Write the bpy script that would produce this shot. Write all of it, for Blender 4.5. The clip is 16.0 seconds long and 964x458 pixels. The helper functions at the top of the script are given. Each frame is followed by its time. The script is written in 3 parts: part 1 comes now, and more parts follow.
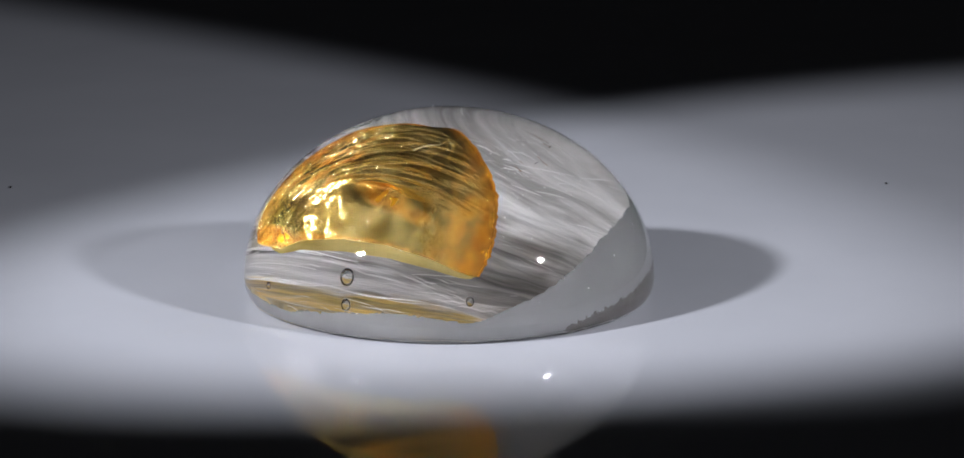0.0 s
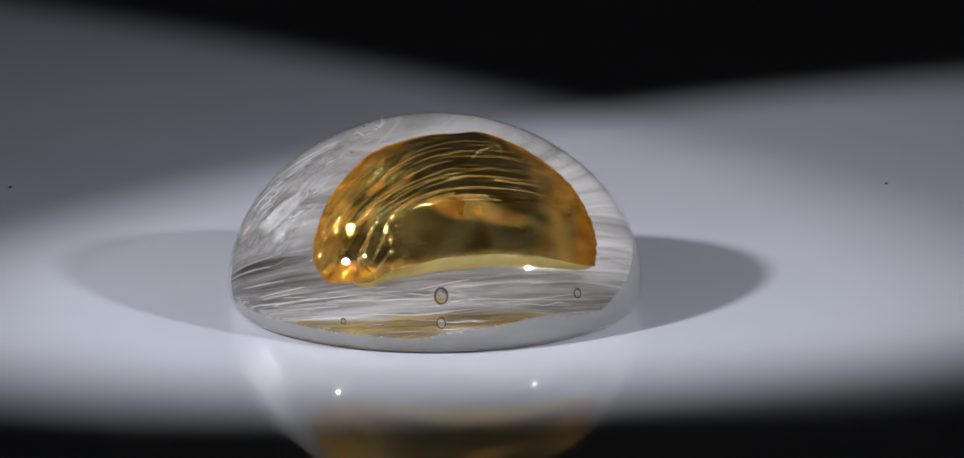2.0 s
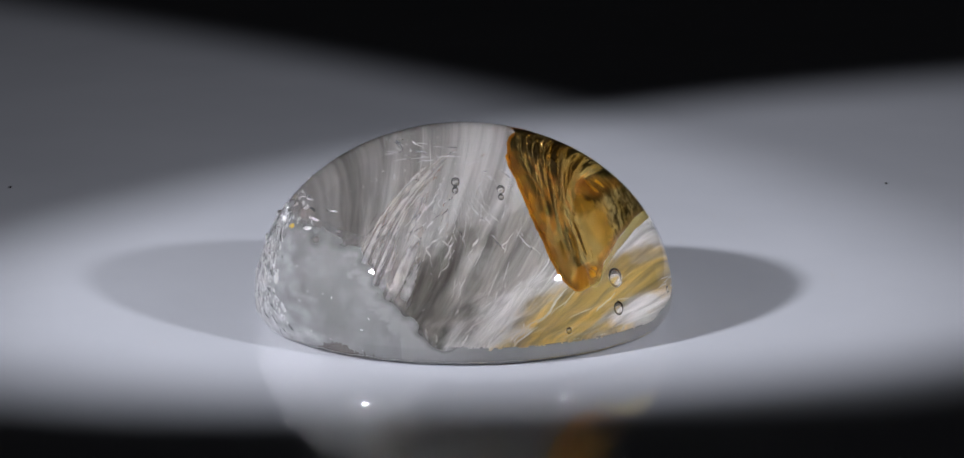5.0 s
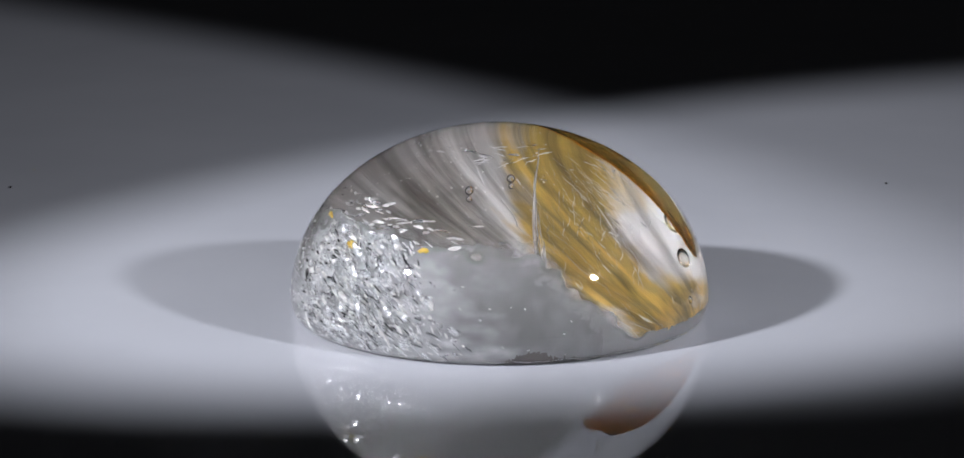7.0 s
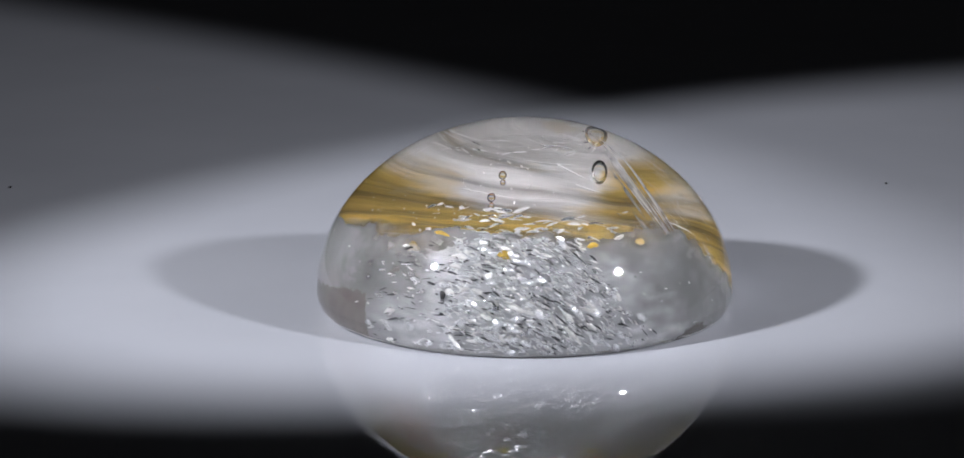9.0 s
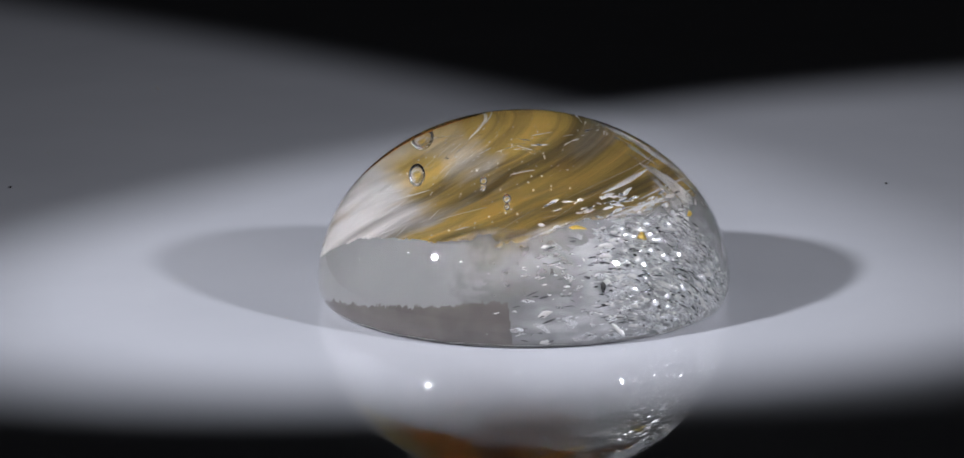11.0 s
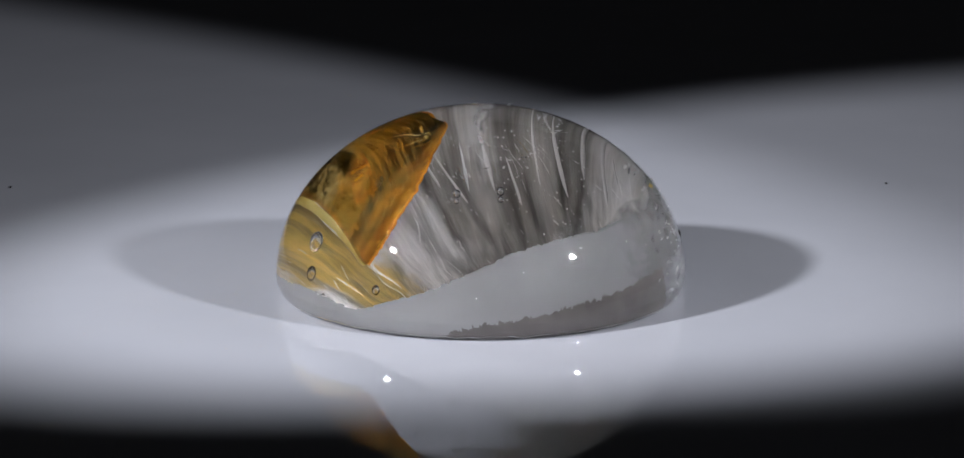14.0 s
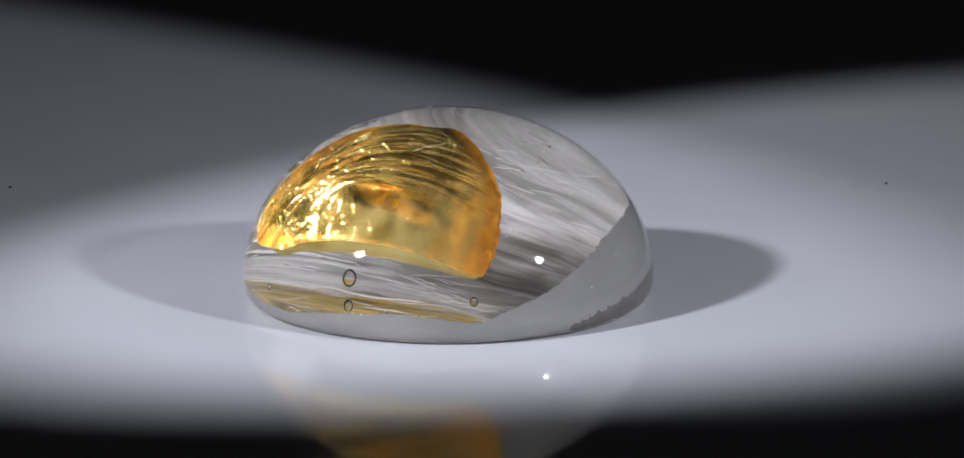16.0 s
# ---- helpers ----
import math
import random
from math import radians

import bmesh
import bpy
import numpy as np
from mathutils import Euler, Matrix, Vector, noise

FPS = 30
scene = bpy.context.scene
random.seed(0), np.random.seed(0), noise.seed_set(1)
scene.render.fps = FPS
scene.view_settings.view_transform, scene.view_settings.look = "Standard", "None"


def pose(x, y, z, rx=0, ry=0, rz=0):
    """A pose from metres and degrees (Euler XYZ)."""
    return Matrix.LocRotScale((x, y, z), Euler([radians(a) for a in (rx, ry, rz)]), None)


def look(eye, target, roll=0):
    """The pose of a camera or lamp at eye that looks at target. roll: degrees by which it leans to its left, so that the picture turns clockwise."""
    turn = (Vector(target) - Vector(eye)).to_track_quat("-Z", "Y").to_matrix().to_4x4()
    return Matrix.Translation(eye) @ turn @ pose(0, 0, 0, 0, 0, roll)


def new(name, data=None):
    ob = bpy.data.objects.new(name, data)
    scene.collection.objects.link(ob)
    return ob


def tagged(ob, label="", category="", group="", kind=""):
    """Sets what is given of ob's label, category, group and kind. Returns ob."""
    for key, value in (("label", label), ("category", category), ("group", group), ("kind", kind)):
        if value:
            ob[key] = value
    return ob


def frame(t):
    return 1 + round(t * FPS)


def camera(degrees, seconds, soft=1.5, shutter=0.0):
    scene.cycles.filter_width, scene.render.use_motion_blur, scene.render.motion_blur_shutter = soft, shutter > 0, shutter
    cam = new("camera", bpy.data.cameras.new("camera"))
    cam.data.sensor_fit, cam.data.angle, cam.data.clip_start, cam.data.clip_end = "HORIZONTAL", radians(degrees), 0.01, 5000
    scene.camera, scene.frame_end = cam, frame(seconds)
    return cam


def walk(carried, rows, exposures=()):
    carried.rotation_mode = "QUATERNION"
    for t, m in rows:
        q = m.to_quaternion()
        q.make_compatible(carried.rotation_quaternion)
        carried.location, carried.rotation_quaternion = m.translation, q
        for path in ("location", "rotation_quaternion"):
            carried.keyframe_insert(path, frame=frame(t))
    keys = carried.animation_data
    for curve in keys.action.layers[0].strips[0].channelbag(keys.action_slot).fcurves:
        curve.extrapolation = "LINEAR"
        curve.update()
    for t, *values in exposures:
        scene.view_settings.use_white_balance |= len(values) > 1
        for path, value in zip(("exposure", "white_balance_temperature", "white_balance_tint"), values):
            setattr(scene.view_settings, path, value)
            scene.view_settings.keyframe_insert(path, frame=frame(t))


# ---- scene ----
DEG, DIST, PITCH = 14.0, 0.228, 13.7
cam = camera(DEG, 16.0)
UNIT = 0.012 / 335.0


def eye_pose(dist, pitch, ox, oy):
    # the camera stands still; the turntable's axis meets the board ox, oy off the picture's centre
    p = radians(pitch)
    fpx = 784.0 / math.tan(radians(DEG) / 2)
    rot = Euler((math.pi / 2 - p, 0, 0)).to_matrix()
    ray = rot @ Vector((ox / fpx, -oy / fpx, -1.0))
    eye = -ray * dist
    return Matrix.Translation(eye) @ rot.to_4x4()


EYE = eye_pose(DIST, PITCH, -1, 116)
walk(cam, [(0, EYE), (16, EYE)], [(0, 0.0), (16, 0.0)])

scene.cycles.sample_clamp_indirect = 300.0

world = bpy.data.worlds.new("world")
scene.world = world
world.use_nodes = True
world.node_tree.nodes["Background"].inputs[0].default_value = (0.013, 0.013, 0.0142, 1)
world.node_tree.nodes["Background"].inputs[1].default_value = 1.0


def spot(name, az, el, dist, aim, watts, size, blend, radius):
    a, e = radians(az), radians(el)
    pos = Vector((math.sin(a) * math.cos(e), -math.cos(a) * math.cos(e), math.sin(e))) * dist
    lamp = bpy.data.lights.new(name, "SPOT")
    lamp.energy, lamp.spot_size, lamp.spot_blend, lamp.shadow_soft_size = watts, radians(size), blend, radius
    lamp.color = (0.89, 0.91, 1.0)
    ob = new(name, lamp)
    ob.matrix_world = look(pos, aim)
    return ob


spot("spot_lamp_left", -58, 33.5, 0.20, (0.0113, 0.0150, 0), 3.25, 17.1, 0.18, 0.006)
spot("spot_lamp_right", 58, 29.5, 0.20, (-0.0380, 0.0361, 0), 1.95, 21.4, 0.20, 0.006)


def material(name, color=(0.8, 0.8, 0.8), rough=0.5, metal=0.0, **more):
    m = bpy.data.materials.new(name)
    m.use_nodes = True
    b = m.node_tree.nodes["Principled BSDF"]
    b.inputs["Base Color"].default_value = (*color, 1)
    b.inputs["Roughness"].default_value = rough
    b.inputs["Metallic"].default_value = metal
    for k, v in more.items():
        b.inputs[k.replace("_", " ")].default_value = v
    return m


MM = 0.001


def nodes_of(m):
    return m.node_tree.nodes, m.node_tree.links, m.node_tree.nodes["Principled BSDF"]


def mottled(m, c0, c1, scale, detail=4.0, lo=0.35, hi=0.65, rough=None, bump=0.0, bump_scale=None, stretch=(1, 1, 1), height=0.00002):
    """Colour that drifts between c0 and c1, optional roughness drift and fine relief, in object space."""
    ns, ln, b = nodes_of(m)
    co = ns.new("ShaderNodeTexCoord")
    mp = ns.new("ShaderNodeMapping")
    mp.inputs["Scale"].default_value = stretch
    ln.new(co.outputs["Object"], mp.inputs["Vector"])
    nz = ns.new("ShaderNodeTexNoise")
    nz.inputs["Scale"].default_value, nz.inputs["Detail"].default_value = scale, detail
    ln.new(mp.outputs[0], nz.inputs["Vector"])
    rp = ns.new("ShaderNodeValToRGB")
    rp.color_ramp.elements[0].position, rp.color_ramp.elements[1].position = lo, hi
    rp.color_ramp.elements[0].color, rp.color_ramp.elements[1].color = (*c0, 1), (*c1, 1)
    ln.new(nz.outputs[0], rp.inputs[0])
    ln.new(rp.outputs[0], b.inputs["Base Color"])
    if rough:
        mr = ns.new("ShaderNodeMapRange")
        mr.inputs["To Min"].default_value, mr.inputs["To Max"].default_value = rough
        ln.new(nz.outputs[0], mr.inputs[0])
        ln.new(mr.outputs[0], b.inputs["Roughness"])
    if bump:
        n2 = ns.new("ShaderNodeTexNoise")
        n2.inputs["Scale"].default_value, n2.inputs["Detail"].default_value = bump_scale or scale * 4, 5.0
        ln.new(mp.outputs[0], n2.inputs["Vector"])
        bp = ns.new("ShaderNodeBump")
        bp.inputs["Strength"].default_value, bp.inputs["Distance"].default_value = bump, height
        ln.new(n2.outputs[0], bp.inputs["Height"])
        ln.new(bp.outputs[0], b.inputs["Normal"])
    return m


BOARD = mottled(material("white_acrylic", rough=0.006, IOR=2.0), (0.385, 0.392, 0.418), (0.41, 0.416, 0.442), 60)
DARK = mottled(material("black_cloth", rough=0.9), (0.015, 0.015, 0.016), (0.025, 0.025, 0.027), 400)


def glass(name, ior, color=(1, 1, 1)):
    m = bpy.data.materials.new(name)
    m.use_nodes = True
    ns, ln = m.node_tree.nodes, m.node_tree.links
    g = ns.new("ShaderNodeBsdfGlass")
    g.inputs["Color"].default_value, g.inputs["Roughness"].default_value, g.inputs["IOR"].default_value = (*color, 1), 0.0, ior
    ln.new(g.outputs[0], ns["Material Output"].inputs[0])
    return m


CRYSTAL = glass("clear_crystal", 1.52)


def gold_material():
    """Polished gold that turns to orange amber where the sheet is stained."""
    m = mottled(material("gold_film", metal=1.0), (0.66, 0.42, 0.085), (1.0, 0.75, 0.28), 700, rough=(0.09, 0.20), bump=0.5, bump_scale=4200, height=0.000004)
    ns, ln, b = nodes_of(m)
    at = ns.new("ShaderNodeAttribute")
    at.attribute_name = "stain"
    co = ns.new("ShaderNodeTexCoord")
    nz = ns.new("ShaderNodeTexNoise")
    nz.inputs["Scale"].default_value, nz.inputs["Detail"].default_value = 1100, 6.0
    ln.new(co.outputs["Object"], nz.inputs["Vector"])
    add = ns.new("ShaderNodeMath")
    add.operation = "MULTIPLY_ADD"
    add.inputs[1].default_value = 0.3
    ln.new(nz.outputs[0], add.inputs[0])
    ln.new(at.outputs["Fac"], add.inputs[2])
    st = ns.new("ShaderNodeMapRange")
    st.inputs["From Min"].default_value, st.inputs["From Max"].default_value = 0.28, 1.15
    ln.new(add.outputs[0], st.inputs[0])
    old = b.inputs["Base Color"].links[0].from_socket
    am = ns.new("ShaderNodeValToRGB")
    am.color_ramp.elements[0].position, am.color_ramp.elements[1].position = 0.40, 0.63
    am.color_ramp.elements[0].color, am.color_ramp.elements[1].color = (0.42, 0.14, 0.008, 1), (0.96, 0.46, 0.035, 1)
    ln.new(nz.outputs[0], am.inputs[0])
    mx = ns.new("ShaderNodeMix")
    mx.data_type = "RGBA"
    ln.new(st.outputs[0], mx.inputs[0])
    ln.new(old, mx.inputs[6])
    ln.new(am.outputs[0], mx.inputs[7])
    ln.new(mx.outputs[2], b.inputs["Base Color"])
    mt = ns.new("ShaderNodeMapRange")
    mt.inputs["To Min"].default_value, mt.inputs["To Max"].default_value = 1.0, 0.72
    ln.new(st.outputs[0], mt.inputs[0])
    ln.new(mt.outputs[0], b.inputs["Metallic"])
    dull = ns.new("ShaderNodeMath")
    dull.operation = "MULTIPLY_ADD"
    dull.inputs[1].default_value = 0.12
    ln.new(st.outputs[0], dull.inputs[0])
    ln.new(b.inputs["Roughness"].links[0].from_socket, dull.inputs[2])
    ln.new(dull.outputs[0], b.inputs["Roughness"])
    thin = ns.new("ShaderNodeMapRange")
    thin.inputs["To Min"].default_value, thin.inputs["To Max"].default_value = 1.0, 0.85
    ln.new(st.outputs[0], thin.inputs[0])
    ln.new(thin.outputs[0], b.inputs["Alpha"])
    return m


GOLD = gold_material()
AMBER = mottled(material("amber_backing", rough=0.2, metal=0.35), (0.20, 0.055, 0.003), (0.82, 0.34, 0.02), 800, rough=(0.2, 0.45), bump=0.7, bump_scale=1800, height=0.00003)


def glow_through(m, color, share):
    """Lets part of the light that falls on one side come out of the other, tinted."""
    ns, ln, b = nodes_of(m)
    tr = ns.new("ShaderNodeBsdfTranslucent")
    tr.inputs["Color"].default_value = (*color, 1)
    mx = ns.new("ShaderNodeMixShader")
    mx.inputs[0].default_value = share
    ln.new(b.outputs[0], mx.inputs[1])
    ln.new(tr.outputs[0], mx.inputs[2])
    ln.new(mx.outputs[0], ns["Material Output"].inputs[0])


glow_through(AMBER, (0.95, 0.40, 0.02), 0.3)


def base_material():
    """Streaked veil: milky threads over a darker ground, the gold's reflection painted as an ochre stripe, clear
    crystal painted dark in the middle.
    """
    m = material("milky_veil", rough=0.3)
    ns, ln, b = nodes_of(m)
    co = ns.new("ShaderNodeTexCoord")
    turn = ns.new("ShaderNodeMapping")
    turn.inputs["Rotation"].default_value = (0, 0, radians(-5))
    ln.new(co.outputs["Object"], turn.inputs["Vector"])

    def streaks(scale, stretch, detail, warp):
        mp = ns.new("ShaderNodeMapping")
        mp.inputs["Scale"].default_value = stretch
        ln.new(turn.outputs[0], mp.inputs["Vector"])
        nz = ns.new("ShaderNodeTexNoise")
        nz.inputs["Scale"].default_value, nz.inputs["Detail"].default_value, nz.inputs["Distortion"].default_value = scale, detail, warp
        nz.inputs["Roughness"].default_value = 0.6
        ln.new(mp.outputs[0], nz.inputs["Vector"])
        return nz.outputs[0]

    def ramp(fac, lo, hi, p0, p1):
        rp = ns.new("ShaderNodeValToRGB")
        rp.color_ramp.elements[0].position, rp.color_ramp.elements[1].position = p0, p1
        rp.color_ramp.elements[0].color, rp.color_ramp.elements[1].color = (*lo, 1), (*hi, 1)
        ln.new(fac, rp.inputs[0])
        return rp.outputs[0]

    broad = streaks(900, (0.16, 0.8, 1), 4.0, 0.5)
    fine = streaks(1500, (0.10, 1.35, 1), 5.0, 0.35)
    last = ramp(fine, (0.38, 0.365, 0.34), (0.90, 0.88, 0.85), 0.36, 0.62)
    for name, lo, hi, p0, p1 in (("clear_dark", (0.11, 0.098, 0.082), (0.55, 0.52, 0.47), 0.38, 0.68), ("ochre", (0.24, 0.175, 0.065), (0.88, 0.62, 0.17), 0.36, 0.64)):
        at = ns.new("ShaderNodeAttribute")
        at.attribute_name = name
        add = ns.new("ShaderNodeMath")
        add.operation = "MULTIPLY_ADD"
        add.inputs[1].default_value = 1.5
        ln.new(broad, add.inputs[0])
        ln.new(at.outputs["Fac"], add.inputs[2])
        st = ns.new("ShaderNodeMapRange")
        st.inputs["From Min"].default_value, st.inputs["From Max"].default_value = 1.22, 1.58
        ln.new(add.outputs[0], st.inputs[0])
        mx = ns.new("ShaderNodeMix")
        mx.data_type = "RGBA"
        ln.new(st.outputs[0], mx.inputs[0])
        ln.new(last, mx.inputs[6])
        ln.new(ramp(fine, lo, hi, p0, p1), mx.inputs[7])
        last = mx.outputs[2]
    gleam = ns.new("ShaderNodeMath")
    gleam.operation = "MULTIPLY"
    gleam.inputs[1].default_value = 0.35
    ln.new(st.outputs[0], gleam.inputs[0])
    ln.new(gleam.outputs[0], b.inputs["Metallic"])
    ln.new(last, b.inputs["Base Color"])
    bp = ns.new("ShaderNodeBump")
    bp.inputs["Strength"].default_value, bp.inputs["Distance"].default_value = 0.8, 0.00007
    ln.new(fine, bp.inputs["Height"])
    ln.new(bp.outputs[0], b.inputs["Normal"])
    return m


VEIL = base_material()
SKIN = mottled(material("grey_skin", rough=0.65, Specular_IOR_Level=0.2), (0.265, 0.262, 0.262), (0.325, 0.322, 0.32), 240, bump=0.12, bump_scale=1500)
CRACKLED = mottled(material("crackled_skin", metal=0.1), (0.40, 0.40, 0.405), (0.66, 0.66, 0.67), 900, rough=(0.45, 0.65), bump=0.4, bump_scale=1200, stretch=(0.6, 1, 2.2))


def thin_out(m, scale, tint=None):
    """The skin thins to clear crystal where "cover" falls, and drifts to a plain grey where "plain" rises."""
    ns, ln, b = nodes_of(m)
    co = ns.new("ShaderNodeTexCoord")
    nz = ns.new("ShaderNodeTexNoise")
    nz.inputs["Scale"].default_value, nz.inputs["Detail"].default_value = scale, 6.0
    ln.new(co.outputs["Object"], nz.inputs["Vector"])

    def level(name, lo, hi):
        at = ns.new("ShaderNodeAttribute")
        at.attribute_name = name
        add = ns.new("ShaderNodeMath")
        add.operation = "ADD"
        ln.new(at.outputs["Fac"], add.inputs[0])
        ln.new(nz.outputs[0], add.inputs[1])
        r = ns.new("ShaderNodeMapRange")
        r.inputs["From Min"].default_value, r.inputs["From Max"].default_value = lo, hi
        ln.new(add.outputs[0], r.inputs[0])
        return r.outputs[0]

    ln.new(level("cover", 0.5, 1.25), b.inputs["Alpha"])
    if tint:
        mx = ns.new("ShaderNodeMix")
        mx.data_type = "RGBA"
        ln.new(level("plain", 0.35, 1.6), mx.inputs[0])
        ln.new(b.inputs["Base Color"].links[0].from_socket, mx.inputs[6])
        mx.inputs[7].default_value = (*tint, 1)
        ln.new(mx.outputs[2], b.inputs["Base Color"])
    return m


thin_out(SKIN, 900)
thin_out(CRACKLED, 600, (0.22, 0.218, 0.217))
BROWN = mottled(material("grey_brown_skin", rough=0.7), (0.11, 0.096, 0.088), (0.17, 0.15, 0.138), 500, bump=0.3)
SILVER = mottled(material("silvery_fracture", metal=0.8), (0.88, 0.88, 0.89), (0.97, 0.97, 0.97), 900, rough=(0.14, 0.42), bump=0.3, bump_scale=2500)
MILKY = mottled(material("milky_fracture", rough=0.3), (0.74, 0.72, 0.69), (0.90, 0.89, 0.87), 900, bump=0.3)
FEATHER = mottled(material("feathered_silver", metal=0.35), (0.82, 0.82, 0.82), (0.96, 0.96, 0.95), 900, rough=(0.18, 0.40), bump=0.3, bump_scale=1600)
thin_out(FEATHER, 1500)
CHIP = mottled(material("ochre_chip", rough=0.25), (0.50, 0.33, 0.07), (0.90, 0.62, 0.10), 900, rough=(0.2, 0.4), bump=0.4)
SLIT = mottled(material("smoky_slit", rough=0.25), (0.05, 0.05, 0.052), (0.14, 0.14, 0.145), 900)
BLACK = material("black_speck", (0.012, 0.011, 0.01), 0.5)
AIR = glass("bubble_wall", 1.0 / 1.32)


def mesh_of(name, bm, mat, smooth=True):
    me = bpy.data.meshes.new(name)
    bm.to_mesh(me)
    bm.free()
    me.materials.append(mat)
    for p in me.polygons:
        p.use_smooth = smooth
    return me


def part(name, bm, mat, parent=None, label="", smooth=True):
    ob = new(name, mesh_of(name, bm, mat, smooth))
    if parent is not None:
        ob.parent = parent
    if label:
        ob["label"] = label
    return ob


def slab(x0, y0, z0, x1, y1, z1):
    bm = bmesh.new()
    bmesh.ops.create_cube(bm, size=1)
    for v in bm.verts:
        v.co = Vector(((x0 + x1) / 2 + v.co.x * (x1 - x0), (y0 + y1) / 2 + v.co.y * (y1 - y0), (z0 + z1) / 2 + v.co.z * (z1 - z0)))
    return bm


W = 0.8
tagged(part("floor", slab(-W, -W, -0.01, W, W, 0), BOARD, smooth=False), "glossy white acrylic display board under two beams", "floor", kind="structure")
for nm, b in (("wall_north", (-W, W, -0.01, W, W + 0.02, 0.5)), ("wall_south", (-W, -W - 0.02, -0.01, W, -W, 0.5)),
              ("wall_east", (W, -W, -0.01, W + 0.02, W, 0.5)), ("wall_west", (-W - 0.02, -W, -0.01, -W, W, 0.5))):
    tagged(part(nm, slab(*b), DARK, smooth=False), "black studio cloth", "wall", kind="structure")

R, H, Z0 = 0.012, 0.0103, 0.0009
stone = new("cabochon")
tagged(stone, "clear domed crystal cabochon with gold sheet and silvery fractures inside", "gemstone")


def radius_at(z):
    q = (z - Z0) / (H - Z0)
    return R * math.sqrt(max(0.0, 1 - q * q))


def dome():
    prof = [(0.0, 0.00003), (0.5, 0.00003), (0.96, 0.00004), (0.972, 0.00010), (0.985, 0.0003), (0.995, 0.0006)]
    n = 48
    prof = [(r * R, z) for r, z in prof]
    for i in range(n + 1):
        a = math.pi / 2 * i / n
        prof.append((R * math.cos(a), Z0 + (H - Z0) * math.sin(a)))
    bm = bmesh.new()
    m = 144
    rings = []
    for r, z in prof:
        if r < 1e-6:
            rings.append([bm.verts.new((0, 0, z))])
        else:
            rings.append([bm.verts.new((r * math.cos(2 * math.pi * k / m), r * math.sin(2 * math.pi * k / m), z)) for k in range(m)])
    for a, b in zip(rings, rings[1:]):
        for k in range(m):
            k2 = (k + 1) % m
            if len(a) == 1:
                bm.faces.new((a[0], b[k2], b[k]))
            elif len(b) == 1:
                bm.faces.new((a[k], a[k2], b[0]))
            else:
                bm.faces.new((a[k], a[k2], b[k2], b[k]))
    bmesh.ops.recalc_face_normals(bm, faces=bm.faces)
    return bm


part("dome", dome(), CRYSTAL, stone, "polished clear dome")


# ---- the gold sheet: a tilted fracture plane, ridged above and smooth below (millimetres, own axes)
GOLD_LEFT = ((3.0, -126), (3.6, -132), (4.2, -136), (5.0, -138), (7.0, -141), (9.0, -141), (9.6, -136), (10.2, -128))
GOLD_RIGHT = ((3.0, -42), (3.6, -38.5), (4.5, -33.5), (6.0, -26.5), (8.2, -13), (9.2, -4), (10.2, 2))
GOLD_LOW = ((-180, 3.2), (-128, 3.15), (-115, 3.1), (-105, 3.6), (-91, 4.0), (-78, 4.1), (-64, 3.9), (-51, 3.55), (-43, 3.45), (0, 3.4))


def along(table, a):
    for (a0, z0), (a1, z1) in zip(table, table[1:]):
        if a0 <= a <= a1:
            return z0 + (z1 - z0) * (a - a0) / (a1 - a0)
    return -1.0


def gold_point(u, v, back=0.0):
    w = (u + 1) / 2
    low = along(GOLD_LOW, -129 + 87 * w)
    z = low + (10.0 - (0.75 if w < 0.5 else 0.45) * (2 * w - 1) ** 4 - low) * v
    az = radians(along(GOLD_LEFT, z) * (1 - w) + (along(GOLD_RIGHT, z) + 2.2 * noise.noise((z * 1.7, 0, 3)) + 1.6 * noise.noise((z * 5, 1, 3))) * w + 90)
    rs = radius_at(z * MM) * 1000 * 0.91
    x = rs * math.sin(az)
    k = z - 5.5
    y = -7.05 + 0.65 * k + 0.034 * k * k + 0.006 * max(0, k) ** 3 + 0.0075 * x * x + 0.05 * x
    ridge = 0.0
    if v > 0.36:
        k = min(1, (v - 0.36) / 0.25)
        zz = z + (0.055 if x < 1.5 else 0.02) * (x - 1.5) ** 2
        ridge = 1.4 * k * (0.15 * noise.noise((x * 0.25, zz * 2.6, 1.7)) + 0.09 * noise.noise((x * 0.45, zz * 6.0, 9.7)) + 0.035 * noise.noise((x * 0.8, zz * 13.0, 5.2)))
    left_ridge = 0.12 * max(0, min(1, (-x - 2.0) / 2)) * noise.noise((x * 0.6 + z * 0.5, z * 1.6 - x * 1.9, 4.4))
    pit = 0.5 * math.exp(-((x - 0.6) / 2.0) ** 2 - ((z - 6.3) / 0.40) ** 2)
    fine = 0.02 * noise.noise((x * 1.5, z * 1.5, 0.3)) + 0.010 * noise.noise((x * 3.6, z * 4.6, 0.7)) + 0.0045 * noise.noise((x * 11, z * 14, 2.7))
    y += ridge + left_ridge + pit + fine + back
    far = radius_at(z * MM) * 1000 * 0.975 / max(0.01, math.hypot(x, y))
    if far < 1:
        x, y = x * far, y * far
    return Vector((x * MM, y * MM, z * MM))


